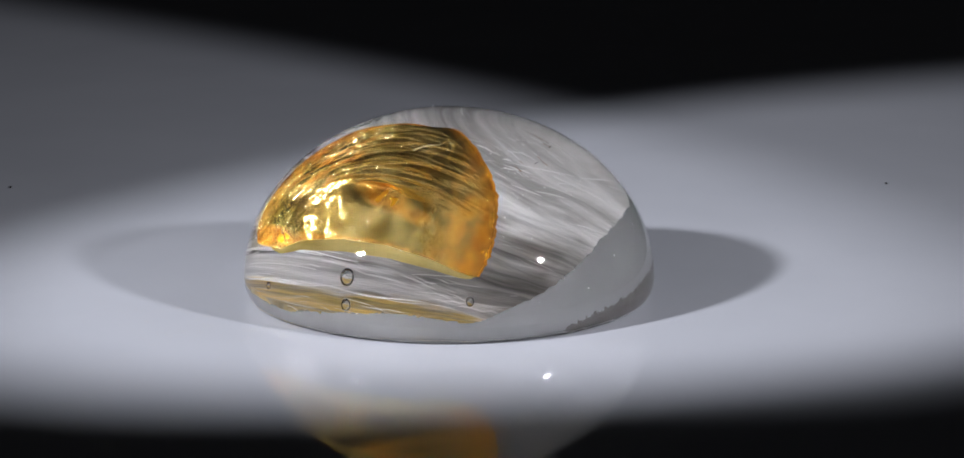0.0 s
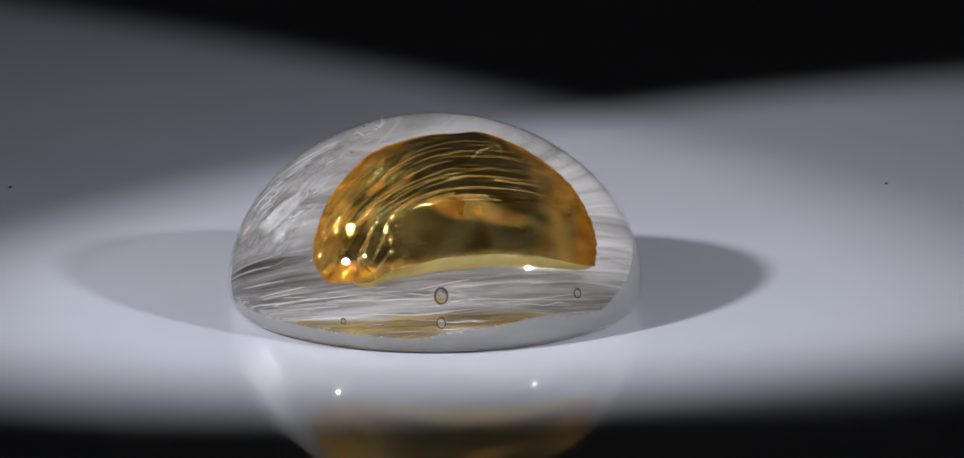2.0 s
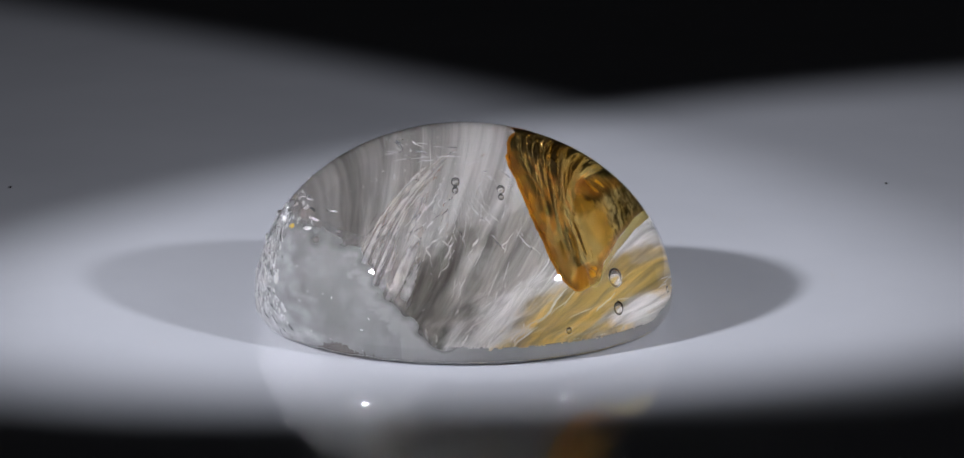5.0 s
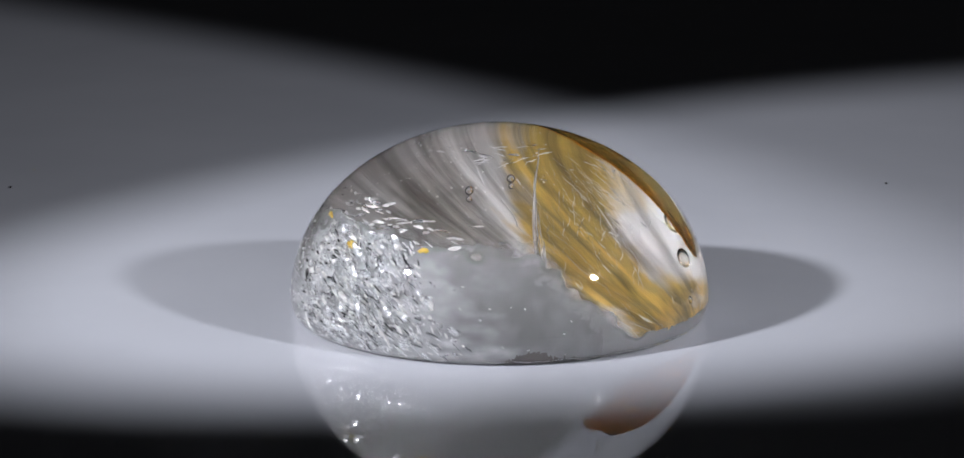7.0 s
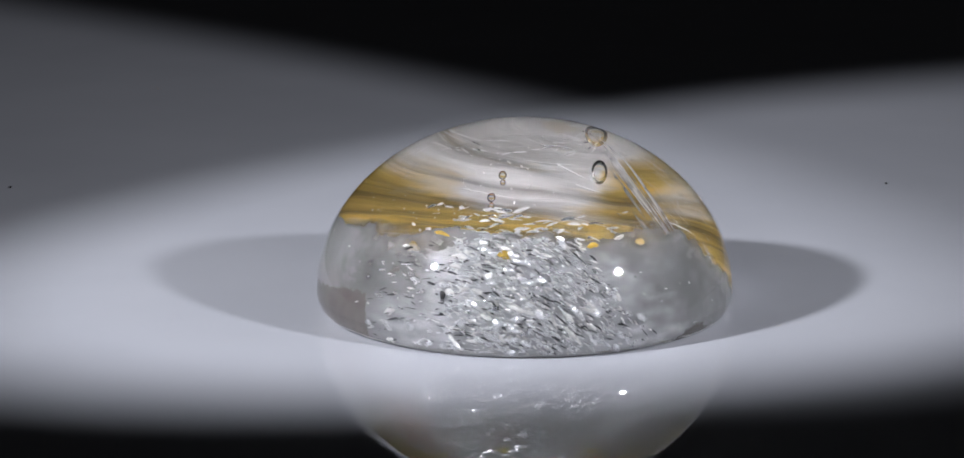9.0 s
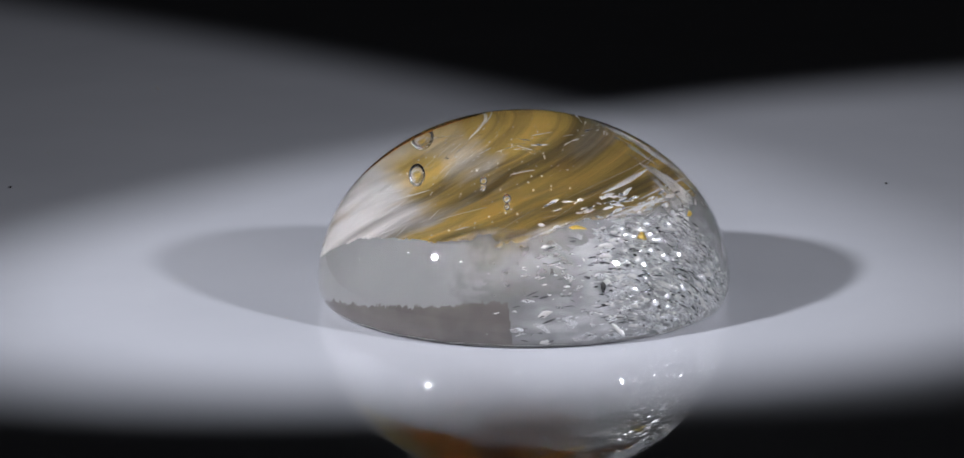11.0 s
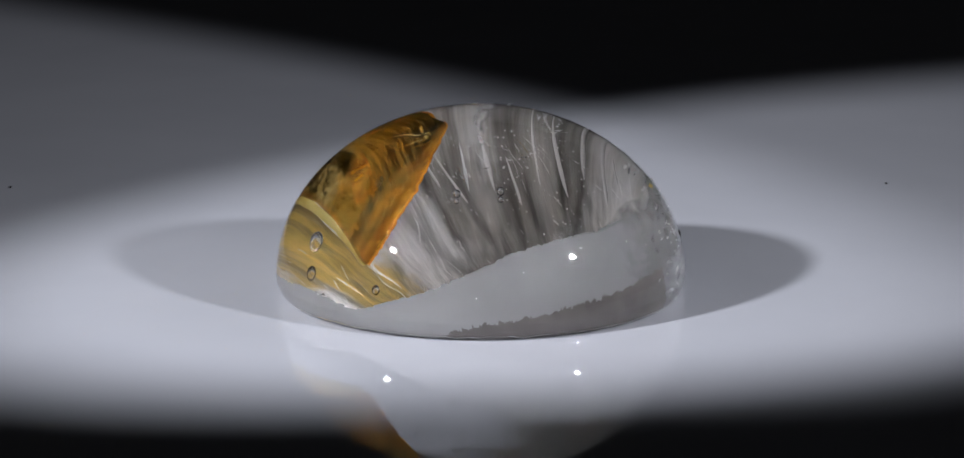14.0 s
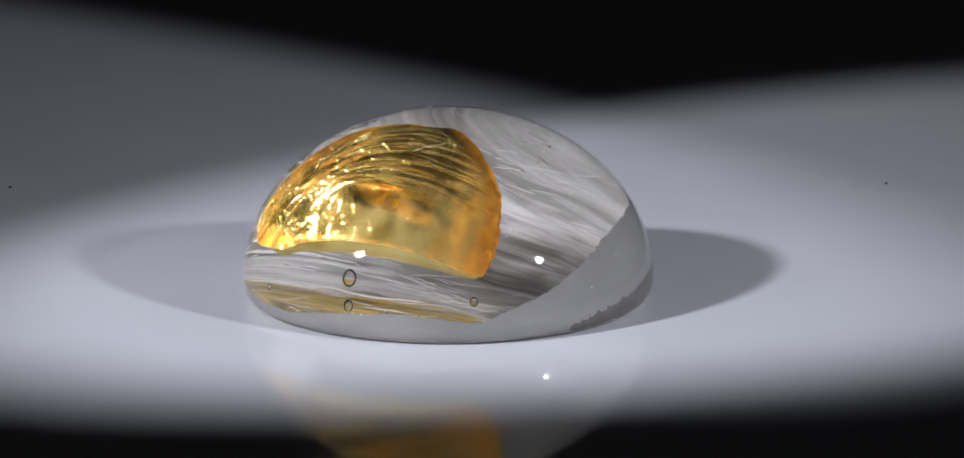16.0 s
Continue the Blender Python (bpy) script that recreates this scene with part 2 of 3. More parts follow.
def gold_stain(u, v, c):
    wob = 0.5 * noise.noise((c.x * 1.1, c.z * 1.4, 7)) + 0.35 * noise.noise((c.x * 3.0, c.z * 3.6, 3))
    right = max(0, min(1, 1.3 - (1 - u) * 7.2 / 3.7)) if u > 0 else 0
    left = max(0, 1 - (1 + u) * 7.2 / 2.5) * (0.75 + 0.35 * v) if u < 0 else 0
    low = 0.75 * max(0, 1 - v * 6.4 / (0.3 + 0.5 * max(0, -u)))
    flame = max(0, 1 - (((c.x - 0.9 - 0.5 * max(0, c.x - 1)) / 2.3) ** 2 + ((c.z - 6.2 + 0.16 * c.x) / 0.55) ** 2))
    bands = 0.95 * max(0, min(1, (-c.x - 1.0) / 2)) * max(0, min(1, (c.z - 5.0) / 1.5)) * max(0, noise.noise((c.x * 0.6 + c.z * 0.6, c.z * 2.2 - c.x * 1.7, 2)) + 0.15) * 2
    lip = max(0, min(1, 1.6 - 1.6 * ((c.x + 5.4) / 2.6) ** 2 - 1.6 * ((c.z - 3.4) / 0.8) ** 2))
    s = max(right, left, low, 1.0 * flame, bands, 1.0 * lip)
    return max(0.0, min(1.0, s * (1 + 1.2 * wob)))


def gold_mesh(nu, nv, back=0.0):
    bm = bmesh.new()
    lay = bm.verts.layers.float.new("stain")
    g = {}
    for i in range(nu + 1):
        for j in range(nv + 1):
            u, v = 2 * i / nu - 1, j / nv
            p = gold_point(u, v, back)
            g[i, j] = bm.verts.new(p)
            g[i, j][lay] = gold_stain(u, v, p * 1000)
    for i in range(nu):
        for j in range(nv):
            bm.faces.new((g[i, j], g[i + 1, j], g[i + 1, j + 1], g[i, j + 1]))
    return bm


part("gold_sheet", gold_mesh(400, 290), GOLD, stone, "mirror-like crinkled gold sheet with amber stains")
part("amber_backing", gold_mesh(200, 140, 0.2), AMBER, stone, "dark amber back of the gold sheet")

def lip_mesh(n=60, m=5):
    bm = bmesh.new()
    g = {}
    for i in range(n + 1):
        u = -0.80 + 1.76 * i / n
        p = gold_point(u, 0.0)
        drop = 1.05 * math.sin(math.pi * i / n) ** 0.6
        for j in range(m + 1):
            k = j / m
            g[i, j] = bm.verts.new(p + Vector((0, 0.3 * drop * k + 0.05 * noise.noise((u * 6, k * 3, 0)), -drop * k * (1 - 0.3 * k))) * MM)
    for i in range(n):
        for j in range(m):
            bm.faces.new((g[i, j], g[i + 1, j], g[i + 1, j + 1], g[i, j + 1]))
    return bm


LIP = mottled(material("olive_lip", rough=0.25), (0.42, 0.33, 0.10), (0.68, 0.55, 0.22), 500, bump=0.3, stretch=(0.4, 1, 1.5))
part("olive_lip", lip_mesh(), LIP, stone, "pale olive lip under the gold sheet")

# ---- the base: middle painted dark as clear crystal, milky sides, gold's reflection as ochre stripe
GOLD_REFLECTION = ((-11.6, -5.2), (-6, -6.8), (-3, -7.2), (1.5, -6.2), (8.2, -7.2), (9.0, -4.6), (5.0, -3.2), (0.6, -2.4), (-2.0, -2.4), (-5.0, -3.0), (-11.6, -2.8))
MIDDLE = ((-9.6, -2.2), (-4.0, -1.2), (1.6, -1.4), (4.0, -3.4), (8.6, -3.4), (8.6, 0.6), (4.6, 2.0), (3.0, 5.0), (0.6, 6.2), (-2.6, 5.6), (-4.8, 4.4), (-9.0, 4.2))


def inside(x, y, poly):
    hit = False
    for (x0, y0), (x1, y1) in zip(poly, poly[1:] + poly[:1]):
        if (y0 > y) != (y1 > y) and x < x0 + (y - y0) * (x1 - x0) / (y1 - y0):
            hit = not hit
    return hit


def soft(x, y, poly, spread, picks=[(0.9 * math.cos(k * 2.4) * math.sqrt(k / 14), 0.9 * math.sin(k * 2.4) * math.sqrt(k / 14)) for k in range(14)]):
    return sum(inside(x + a * spread, y + b * spread, poly) for a, b in picks) / 14


def base_mesh(step=0.16):
    n = int(11.7 / step)
    bm = bmesh.new()
    ochre, clear_dark = bm.verts.layers.float.new("ochre"), bm.verts.layers.float.new("clear_dark")
    vs = {}
    for i in range(-n, n):
        for j in range(-n, n):
            if math.hypot((i + 0.5) * step, (j + 0.5) * step) > 11.62:
                continue
            cs = []
            for p in ((i, j), (i + 1, j), (i + 1, j + 1), (i, j + 1)):
                if p not in vs:
                    x, y = p[0] * step, p[1] * step
                    v = bm.verts.new((x * MM, y * MM, (0.24 + 0.10 * noise.noise((x * 0.5, y * 1.3, 2))) * MM))
                    # ochre paints the gold sheet's mirror image into the base colour
                    far = max(0, min(1, (-5.0 - y) / 1.5)) * (0.55 + 0.6 * max(0, min(1, -x / 4))) * (0.95 + 0.4 * noise.noise((x * 0.5, y * 0.4, 4)))
                    v[ochre] = max(soft(x, y, GOLD_REFLECTION, 2.0) * (1.0 + 0.3 * noise.noise((x * 0.5, y * 0.8, 4))), far)
                    # dark colour painted where clear crystal shows only the darkness beyond
                    v[clear_dark] = soft(x, y, MIDDLE, 2.4) * (0.95 + 0.4 * noise.noise((x * 0.5, y * 0.7, 8)))
                    vs[p] = v
                cs.append(vs[p])
            bm.faces.new(cs)
    return bm


veil = part("base_veil", base_mesh(), VEIL, stone, "milky veil over the base with the gold's reflection painted as an ochre stripe")

# ---- the skin under the polish: its upper edge by turn (degrees from the own x axis) and height
EDGE = ((-180, 2.9), (-174, 2.0), (-169, 1.1), (-155, 0.95), (-131, 0.95), (-102, 0.85), (-82, 1.35), (-63, 1.65), (-44, 1.15), (-23, 2.5), (-6, 3.9), (2, 4.5),
        (14, 5.0), (32, 5.2), (49, 6.1), (68, 6.0), (82, 6.4), (93, 6.2), (112, 6.5), (125, 6.5), (146, 6.3), (163, 6.1), (172, 4.4), (180, 2.9))
JAG = ((-19, 0.1), (-14, 0.6), (-6, 0.9), (8, 1.25), (22, 1.7), (36, 2.0), (47, 2.4), (56, 2.5), (57.5, 0.1), (150, 0.1), (156, 0.55), (161, 0.8), (166, 0.4), (172, 0.3), (176, 0.1))


def skin_point(a, z, f=0.968):
    r = radius_at(max(z, 0.9) * MM) * f * (1 if z > 0.9 else 0.968 + 0.032 * (z / 0.9) ** 0.7)
    return Vector((r * math.cos(radians(a)), r * math.sin(radians(a)), (z + 0.0) * MM))


def skin_kind(a, z):
    n1, n2 = noise.noise((a * 0.25, z * 4, 3)), noise.noise((a * 0.9, z * 9, 6))
    top = along(EDGE, a) + 0.12 * n1 + 0.10 * n2
    if z > top:
        return None
    if z < along(JAG, a) + 0.22 * noise.noise((a * 0.45, 1, 6)) + 0.20 * noise.noise((a * 1.5, 2, 6)) and along(JAG, a) > 0.12:
        return "brown"
    if 48 + 16 * n1 + 9 * n2 + 1.5 * (z - 3) < a < 186 - 5.0 * z + 6 * n1 + 3 * n2 and z < 5.9 + 0.8 * n1 - 0.05 * max(0, 90 - a):
        return "crackled"
    return "grey"


def skin_layers(a, z):
    """How thick the skin is at a turn and height, and how far its crackle has died out."""
    fade = 0.15 + 1.5 * max(0, min(1, (a - 96) / 20)) * max(0, min(1, (192 - a) / 12)) + 1.2 * max(0, min(1, (-164 - a) / 10)) + 0.7 * max(0, min(1, (a - 26) / 20)) * max(0, min(1, (75 - a) / 20))
    wob = 0.35 * noise.noise((a * 0.12 + z * 0.8, z * 1.5 - a * 0.05, 2))
    cover = max(0, min(1, (along(EDGE, a) + 0.1 - z) / fade + wob * (fade > 0.3)))
    if 30 < a < 95 and z > 1.5:
        cover *= 1 - 0.55 * max(0, min(1, (95 - a) / 22, (z - 1.5) / 1.5, (a - 30) / 25))
    plain = max(0, min(1, (a - 138 + 5.0 * z) / 24 + 2 * wob)) if a > 100 else max(0, min(1, (78 - a) / 20 + wob))
    return cover, plain


def skin_meshes(na=900, dz=0.07):
    bms = {k: (bmesh.new(), {}) for k in ("grey", "brown", "crackled")}
    lays = {k: (b[0].verts.layers.float.new("cover"), b[0].verts.layers.float.new("plain")) for k, b in bms.items()}
    for i in range(na):
        for j in range(2, 98):
            k = skin_kind(-180 + 360 * (i + 0.5) / na, (j + 0.5) * dz)
            if k is None:
                continue
            bm, vs = bms[k]
            cs = []
            for p in ((i, j), (i + 1, j), (i + 1, j + 1), (i, j + 1)):
                q = (p[0] % na, p[1])
                if q not in vs:
                    a, z = -180 + 360 * q[0] / na, q[1] * dz
                    vs[q] = bm.verts.new(skin_point(a, z))
                    vs[q][lays[k][0]], vs[q][lays[k][1]] = skin_layers(a, z)
                cs.append(vs[q])
            bm.faces.new(cs)
    return {k: v[0] for k, v in bms.items()}


skins = skin_meshes()
part("grey_skin", skins["grey"], SKIN, stone, "smooth grey skin round the lower dome")
part("brown_skin", skins["brown"], BROWN, stone, "matte grey-brown patch with a jagged edge")
crackle = part("crackled_skin", skins["crackled"], CRACKLED, stone, "silvery crackled skin on the lower dome")


# ---- silvery and milky slivers
def feather_point(s, z):
    """A point of the ridged upright fracture inside the dome: s runs along it, its ridges slant."""
    o = s - 0.8 * z - 0.02 * z * z
    ridge = 0.16 * noise.noise((o * 1.1, z * 0.25, 6.1)) + 0.08 * noise.noise((o * 2.6, z * 0.4, 2.3)) + 0.03 * noise.noise((o * 6.0, z * 0.8, 8.3))
    d = 2.0 + 0.25 * math.sin(0.7 * z) + ridge
    return Vector((0.88 * s - 0.485 * d, -0.47 * s - 0.875 * d, z)) * MM


def feather_mesh(ns=210, nz=150):
    bm = bmesh.new()
    cover = bm.verts.layers.float.new("cover")
    g = {}
    for i in range(ns + 1):
        for j in range(nz + 1):
            s, z = -10.4 + 9.4 * i / ns, 1.4 + 8.7 * j / nz
            p = feather_point(s, z)
            rim = radius_at(z * MM) * 0.968 - math.hypot(p.x, p.y)
            if rim < 0:
                continue
            o = s - 0.8 * z - 0.02 * z * z
            streak = 0.30 + 1.9 * noise.noise((o * 1.5, z * 0.22, 1.1)) + 1.3 * noise.noise((o * 3.6, z * 0.35, 4.2))
            inner = -3.0 - 0.25 * (7 - z) if z < 7 else -3.0 + 0.6 * (z - 7)
            v = g[i, j] = bm.verts.new(p)
            v[cover] = max(0, min(0.66, streak)) * max(0, min(1, rim / MM / 0.4, (inner - 0.8 - s) / 1.8, (z - 1.4) / 1.5))
    for i in range(ns):
        for j in range(nz):
            c = [g.get(k) for k in ((i, j), (i + 1, j), (i + 1, j + 1), (i, j + 1))]
            if all(c) and max(v[cover] for v in c) > 0.1:
                bm.faces.new(c)
    return bm


part("feather_fracture", feather_mesh(), FEATHER, stone, "silvery feathered fracture beside the gold sheet")


def sliver_bm(rnd, bm=None, m=None):
    """A shallow curved flake with a ragged outline, 2 by 2 before scaling."""
    bm = bm or bmesh.new()
    n, w = 5, 3
    arch, bulge, skew = rnd.uniform(-0.2, 1.0), rnd.uniform(0.1, 0.6), rnd.uniform(-0.4, 0.4)
    rows = []
    for k in range(n + 1):
        s = k / n * 2 - 1
        top = (1.03 - s * s) ** 0.5 * (0.65 + 0.6 * rnd.random())
        low = -(1.03 - s * s) ** 0.5 * (0.45 + 0.6 * rnd.random())
        row = []
        for j in range(w + 1):
            q = j / w
            y = low + (top - low) * q
            v = Vector((s, y + skew * s, arch * (1 - s * s) + bulge * (1 - (2 * q - 1) ** 2) + 0.05 * rnd.uniform(-1, 1)))
            row.append(bm.verts.new(m @ v if m else v))
        rows.append(row)
    for a, b in zip(rows, rows[1:]):
        for j in range(w):
            bm.faces.new((a[j], b[j], b[j + 1], a[j + 1]))
    return bm


rnd = random.Random(7)
SILVERS = [mesh_of("silver_sliver", sliver_bm(rnd), SILVER) for k in range(8)]
MILKS = [mesh_of("milky_sliver", sliver_bm(rnd), MILKY) for k in range(8)]


def on_skin(a, z, tilt, ln, wd, depth):
    """A pose flat against the dome: long side along the streaks."""
    p = skin_point(a, z, depth)
    e = 0.02
    du = (skin_point(a + e * 20, z, depth) - p).normalized()
    dv = (skin_point(a, z + e, depth) - p).normalized()
    nn = du.cross(dv).normalized()
    c, s = math.cos(radians(tilt)), math.sin(radians(tilt))
    x = du * c + dv * s
    y = nn.cross(x)
    m = Matrix((x, y, nn)).transposed().to_4x4()
    return Matrix.Translation(p) @ m @ pose(0, 0, 0, rnd.gauss(0, 30), rnd.gauss(0, 18), 0) @ Matrix.Diagonal((ln * MM, wd * MM, wd * MM, 1))


def streak_turn(a):
    return -35 * max(0, min(1, (a - 78) / 40)) + (8 if a < 70 else 0)


rest, pale = bmesh.new(), bmesh.new()
for k in range(1900):
    a = rnd.triangular(48, 146, 102)
    z = rnd.uniform(0.3, 6.0)
    if a > 146 - 4.0 * z or (a < 84 and rnd.random() < 0.75) or (z > 4.6 and abs(a - 104) > 22 and rnd.random() < 0.7):
        continue
    # some flakes are milky white, so glints are painted where silver stays dark
    big = k < 290
    m = on_skin(a, z, streak_turn(a) + rnd.gauss(0, 13), rnd.uniform(0.2, 0.55) if big else rnd.uniform(0.06, 0.25), rnd.uniform(0.08, 0.22) if big else rnd.uniform(0.02, 0.08), rnd.uniform(0.974, 0.984))
    if big:
        ob = new("silver_sliver" if k % 5 else "milky_sliver", (SILVERS if k % 5 else MILKS)[k % 8])
        ob.parent = crackle
        ob.matrix_basis = m
    else:
        sliver_bm(rnd, rest if k % 2 else pale, m)
for a, z, ln, wd in ((99.5, 5.25, 0.42, 0.24), (127.0, 5.55, 0.34, 0.16), (78.0, 6.0, 0.5, 0.16)):
    part("ochre_chip", sliver_bm(rnd, None, on_skin(a, z, rnd.gauss(0, 8), ln, wd, 0.972)), CHIP, crackle, "yellow ochre chip among the silvery flakes")


def wisp(bm, a, z, da, dz, wd, depth):
    """A long wavy thread that follows the dome from one turn and height to another."""
    n, ph = 14, rnd.uniform(0, 99)
    rows = []
    for k in range(n + 1):
        q = k / n
        w = wd * math.sin(math.pi * (0.06 + 0.88 * q)) * rnd.uniform(0.5, 1.3)
        zz = z + dz * q + 0.12 * noise.noise((q * 2.5 + ph, ph, 0))
        c = skin_point(a + da * q + 1.2 * noise.noise((q * 3, ph, 5)), zz, depth + 0.01 * noise.noise((q * 2, 0, ph)))
        side = Vector((0.3, 0.2, 0.9)) * w * MM
        rows.append((bm.verts.new(c - side), bm.verts.new(c + side + Vector((0, 0.0, 0.3 * w * MM)))))
    for (a0, b0), (a1, b1) in zip(rows, rows[1:]):
        bm.faces.new((a0, a1, b1, b0))


for k in range(14):
    wisp(pale, rnd.uniform(160, 204), rnd.uniform(6.6, 9.0), rnd.uniform(-2, 12), -rnd.uniform(1.0, 2.6), rnd.uniform(0.010, 0.028), rnd.uniform(0.80, 0.96))
for k in range(80):
    a = rnd.uniform(178, 220)
    wisp(rest if k % 2 else pale, a, rnd.uniform(6.2, 9.5), rnd.uniform(-5, 4), -rnd.uniform(0.5, 1.5), rnd.uniform(0.02, 0.06), rnd.uniform(0.90, 0.97))
for k in range(12):
    wisp(rest, rnd.uniform(-60, 220), rnd.uniform(9.3, 9.8), rnd.uniform(8, 26) * rnd.choice((-1, 1)), -rnd.uniform(0.2, 0.6), rnd.uniform(0.02, 0.05), rnd.uniform(0.88, 0.93))
for k in range(44):
    wisp(pale if k % 3 else rest, rnd.uniform(164, 198), rnd.uniform(4.2, 8.4), rnd.uniform(-3, 3), -rnd.uniform(0.7, 1.8), rnd.uniform(0.015, 0.05), rnd.uniform(0.90, 0.965))
for k in range(14):
    wisp(rest if k % 2 else pale, rnd.uniform(-20, 40), rnd.uniform(8.4, 9.6), rnd.uniform(-2, 8), -rnd.uniform(0.4, 1.2), rnd.uniform(0.02, 0.05), rnd.uniform(0.93, 0.97))
for k in range(110):
    a, z = rnd.triangular(64, 146, 100), rnd.uniform(5.5, 7.3)
    sliver_bm(rnd, rest if k % 2 else pale, on_skin(a, z, rnd.gauss(0, 14), rnd.uniform(0.15, 0.5), rnd.uniform(0.04, 0.13), rnd.uniform(0.90, 0.98)))
for k in range(34):
    a, z = rnd.uniform(-42, 175), rnd.uniform(0.5, 4.6)
    if z < along(EDGE, a) - 0.2:
        sliver_bm(rnd, rest if k % 3 == 0 else pale, on_skin(a, z, rnd.uniform(-70, 20), rnd.uniform(0.03, 0.12), rnd.uniform(0.02, 0.045), rnd.uniform(0.974, 0.984)))
tagged(part("pale_chips_and_glints", pale, MILKY, stone, "pale chips and painted white glints in the crackled skin"), kind="stuff")
for k in range(34):
    a, z = rnd.uniform(-215, 25), rnd.uniform(8.2, 9.8)
    if -132 < a < -15 and z < 9.75:
        continue
    sliver_bm(rnd, rest, on_skin(a, z, rnd.gauss(-15, 25), rnd.uniform(0.08, 0.25), rnd.uniform(0.03, 0.07), rnd.uniform(0.91, 0.95)))
for k in range(34):
    sliver_bm(rnd, rest, on_skin(rnd.uniform(55, 190), rnd.uniform(9.2, 9.85), rnd.gauss(0, 12), rnd.uniform(0.2, 0.6), rnd.uniform(0.03, 0.09), rnd.uniform(0.84, 0.90)))
slits = bmesh.new()
for k in range(230):
    a, z = rnd.triangular(52, 150, 100), rnd.uniform(0.4, 5.6)
    if a > 146 - 3.0 * z:
        continue
    sliver_bm(rnd, slits, on_skin(a, z, streak_turn(a) + rnd.gauss(0, 9), rnd.uniform(0.12, 0.42), rnd.uniform(0.025, 0.07), rnd.uniform(0.976, 0.982)))
tagged(part("dark_slits", slits, SLIT, stone, "dark slits between the silvery flakes"), kind="stuff")
tagged(part("silver_glitter", rest, SILVER, stone, "fine silvery fracture glitter"), kind="stuff")


def base_turn(x, y):
    return 8 + 1.6 * y - 0.5 * x


for k in range(14):
    x, y = rnd.uniform(-7.6, -5.8), -4.2 + 0.66 * k + rnd.uniform(-0.15, 0.15)
    ob = new("milky_bar", MILKS[k % 8])
    ob.parent = veil
    ob.matrix_basis = pose(x * MM, y * MM, 0.55 * MM, rnd.gauss(0, 12), 0, 6 + rnd.gauss(0, 5)) @ Matrix.Diagonal((rnd.uniform(0.8, 1.8) * MM, rnd.uniform(0.03, 0.08) * MM, 0.05 * MM, 1))
rest = bmesh.new()
for k in range(700):
    x, y = rnd.uniform(-11, 11), rnd.uniform(-9, 10)
    if math.hypot(x, y) > 11.0 or (inside(x, y, MIDDLE) and rnd.random() < 0.85) or (inside(x, y, GOLD_REFLECTION) and rnd.random() < 0.9):
        continue
    big = k < 150
    ln, wd = (rnd.uniform(0.4, 1.2), rnd.uniform(0.010, 0.03)) if big else (rnd.uniform(0.15, 0.6), rnd.uniform(0.010, 0.035))
    m = pose(x * MM, y * MM, (0.38 + rnd.uniform(0, 0.5)) * MM, rnd.gauss(0, 22), rnd.gauss(0, 6), base_turn(x, y) + rnd.gauss(0, 7)) @ Matrix.Diagonal((ln * MM, wd * MM, wd * MM, 1))
    if big:
        ob = new("milky_sliver", MILKS[k % 8])
        ob.parent = veil
        ob.matrix_basis = m
    else:
        sliver_bm(rnd, rest, m)
for k in range(11):
    x, y = rnd.uniform(-7, 7), rnd.uniform(-6, -1)
    n, ln, wd, ph = 12, rnd.uniform(1.2, 3.6), rnd.uniform(0.014, 0.042), rnd.uniform(0, 99)
    tilt = radians(6 + rnd.gauss(0, 6))
    rows = []
    for i in range(n + 1):
        q = 2 * i / n - 1
        side = 0.25 * noise.noise((q * 1.3 + ph, ph, 0)) + 0.06 * noise.noise((q * 4 + ph, 0, ph))
        c = Vector((x + q * ln * math.cos(tilt) - side * math.sin(tilt), y + q * ln * math.sin(tilt) + side * math.cos(tilt), 0.5 + 0.25 * noise.noise((q + ph, 3, 1))))
        if math.hypot(c.x, c.y) > 11.2:
            break
        w = wd * (1.05 - q * q) ** 0.5 * rnd.uniform(0.6, 1.3)
        across = Vector((-math.sin(tilt), math.cos(tilt), 0.5)) * w
        rows.append((rest.verts.new((c - across) * MM), rest.verts.new((c + across) * MM)))
    for (a0, b0), (a1, b1) in zip(rows, rows[1:]):
        rest.faces.new((a0, a1, b1, b0))
tagged(part("milky_threads", rest, MILKY, stone, "fine milky white threads"), kind="stuff")


# ---- bubbles, one bubble's modelled reflection, and specks
def ball(seg=16, rings=10, rad=1.0):
    bm = bmesh.new()
    bmesh.ops.create_uvsphere(bm, u_segments=seg, v_segments=rings, radius=rad)
    return bm


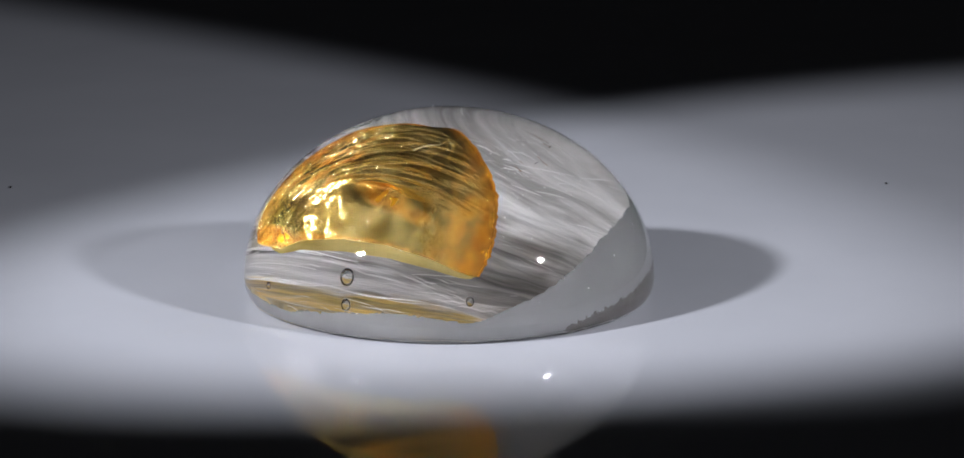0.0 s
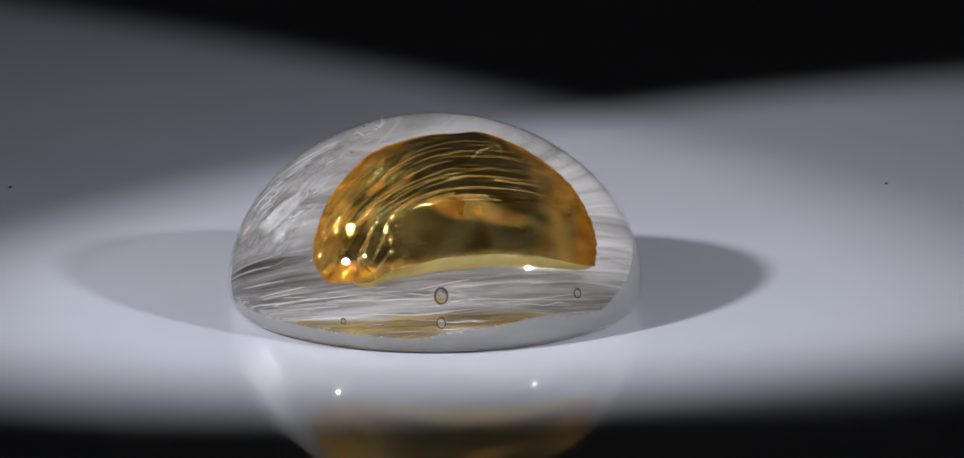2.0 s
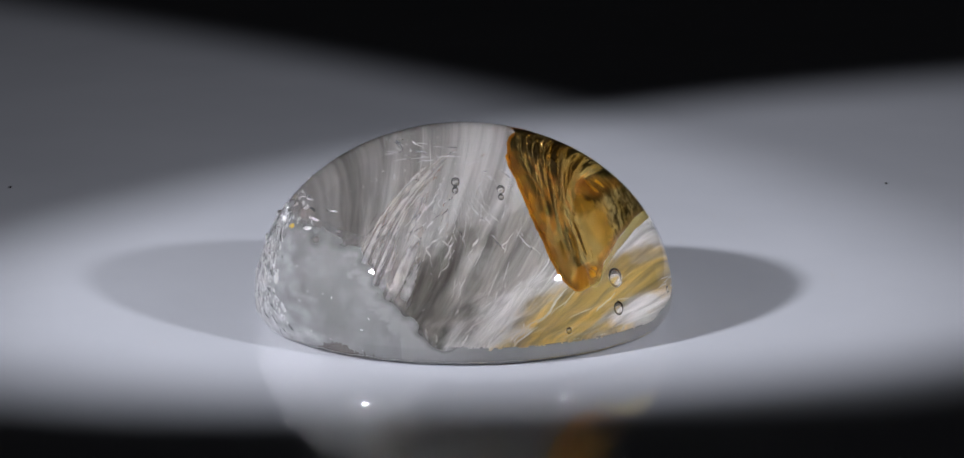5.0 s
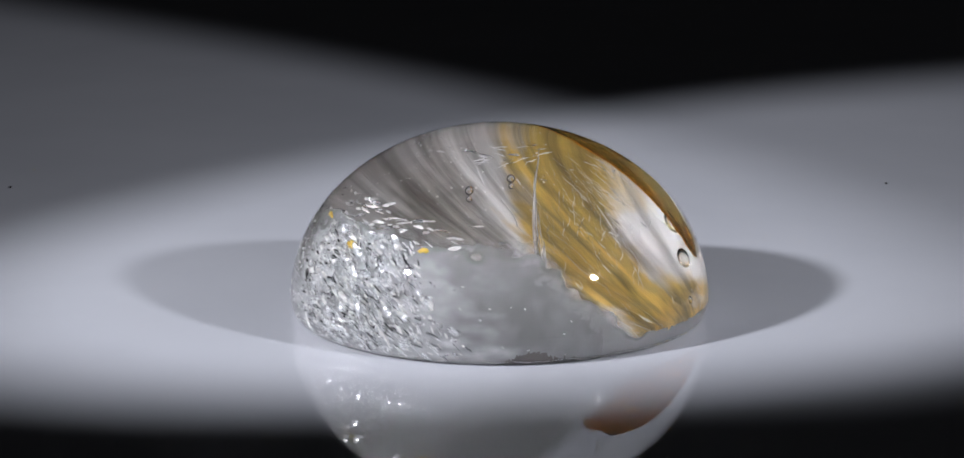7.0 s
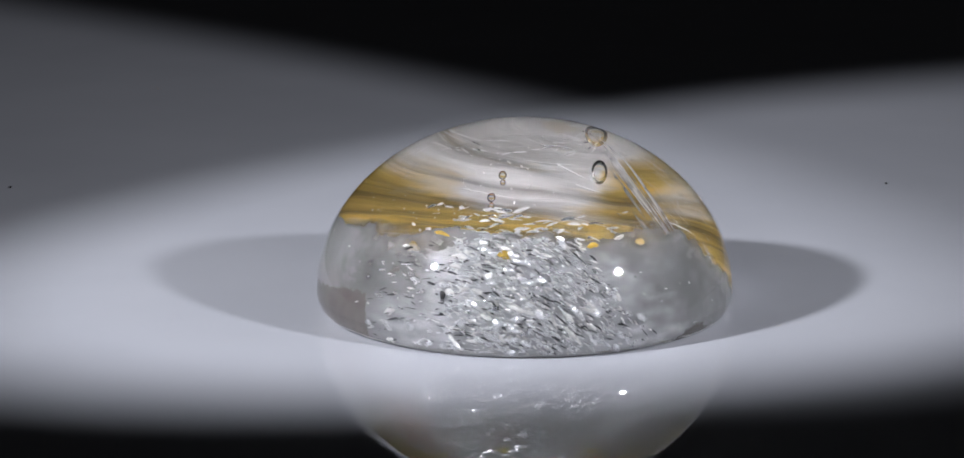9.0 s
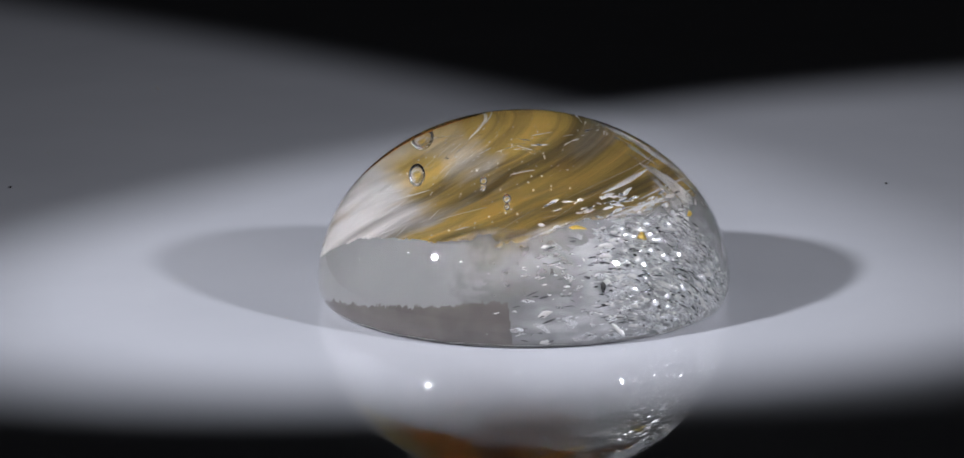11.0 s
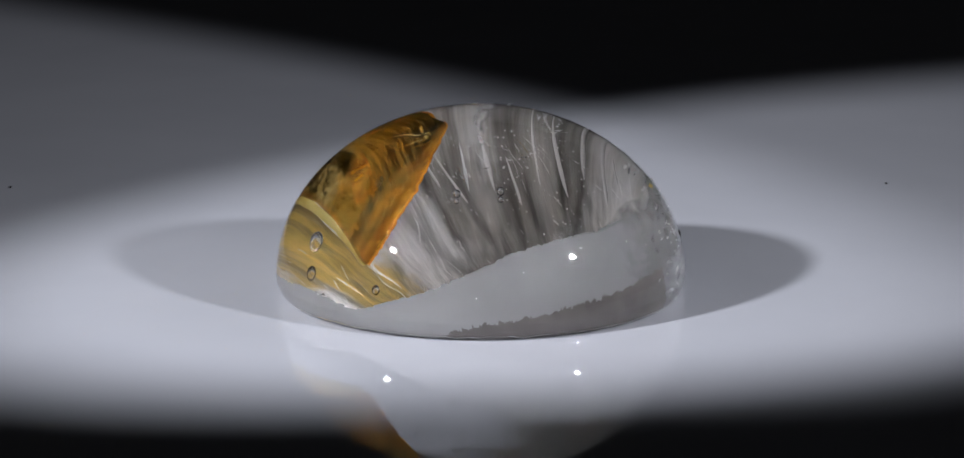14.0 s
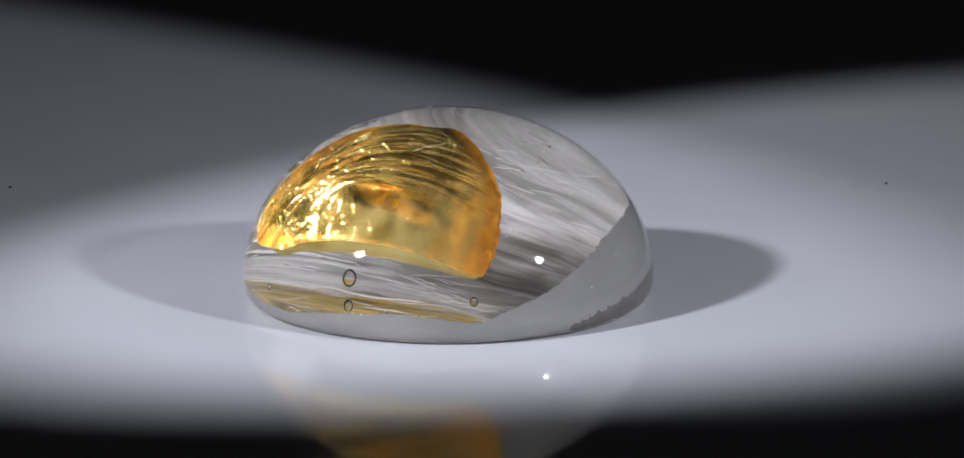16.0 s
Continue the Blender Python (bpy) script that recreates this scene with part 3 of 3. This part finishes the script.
BUBBLE_OR_REFLECTION = mesh_of("bubble_or_reflection", ball(24, 16), AIR)
# the fifth ball is added as the first one's reflection in the base
for x, y, z, r in ((-0.33, -7.24, 2.0, 0.36), (6.6, -6.2, 1.75, 0.22), (3.4, -8.2, 0.8, 0.12), (-5.2, -7.0, 0.9, 0.14), (-0.33, -7.24, 0.80, 0.24), (1.27, 0.72, 3.95, 0.18), (1.25, 0.72, 3.58, 0.13), (1.27, -1.22, 3.95, 0.17), (1.25, -1.22, 3.62, 0.12)):
    ob = new("bubble_or_reflection", BUBBLE_OR_REFLECTION)
    ob.parent = stone
    ob.matrix_basis = Matrix.Translation((x * MM, y * MM, z * MM)) @ Matrix.Diagonal((r * MM, r * MM, r * MM * 1.1, 1))
PIN = mesh_of("pinpoint", ball(8, 6), MILKY)
for k in range(220):
    while True:
        x, y, z = rnd.uniform(-1, 8), rnd.uniform(-3.5, 5), rnd.uniform(3.5, 9.4)
        if math.hypot(x, y) < radius_at(z * MM) * 1000 * 0.95:
            break
    r = rnd.choice((0.018, 0.022, 0.027, 0.034, 0.045))
    ob = new("pinpoint", PIN)
    ob.parent = stone
    ob.matrix_basis = Matrix.Translation((x * MM, y * MM, z * MM)) @ Matrix.Diagonal((r * MM, r * MM, r * MM, 1))
bm = ball(12, 8)
for v in bm.verts:
    v.co *= 1 + 0.5 * noise.noise(v.co * 1.7)
    v.co = Vector((v.co.x * 0.16, v.co.y * 0.1, v.co.z * 0.24)) * MM + Vector((1.5, 11.5, 3.2)) * MM
part("black_speck", bm, BLACK, stone, "tiny black speck")


def dust(x, y, sx, sy):
    bm = ball(10, 6)
    for v in bm.verts:
        v.co *= 1 + 0.4 * noise.noise(v.co * 2 + Vector((x, y, 0)))
        v.co = Vector((v.co.x * sx, v.co.y * sy, (v.co.z + 0.9) * 0.05)) * MM
    ob = part("dust_speck", bm, BLACK)
    ob.location = (x * MM, y * MM, 0)
    tagged(ob, "tiny dark dust speck on the white board", "dust", group="dust specks on the board")


dust(-30.7, 28.9, 0.08, 0.20)
dust(26.5, 30.0, 0.08, 0.21)

# the whole stone stands a little taller than its own drawing
TALL = Matrix.Diagonal((1, 1, 1.0485, 1))
for ob in stone.children:
    ob.matrix_basis = TALL @ ob.matrix_basis

T0, PERIOD, ORBIT = 1.75, 15.93, 75 * UNIT


def motions():
    rows = []
    for k in range(81):
        t = 16.0 * k / 80
        turn = 360 * (t - T0) / PERIOD
        a = math.pi + radians(turn - 6)
        rows.append((t, pose(ORBIT * math.cos(a), ORBIT * math.sin(a), 0, 0, 0, turn)))
    walk(stone, rows)


motions()
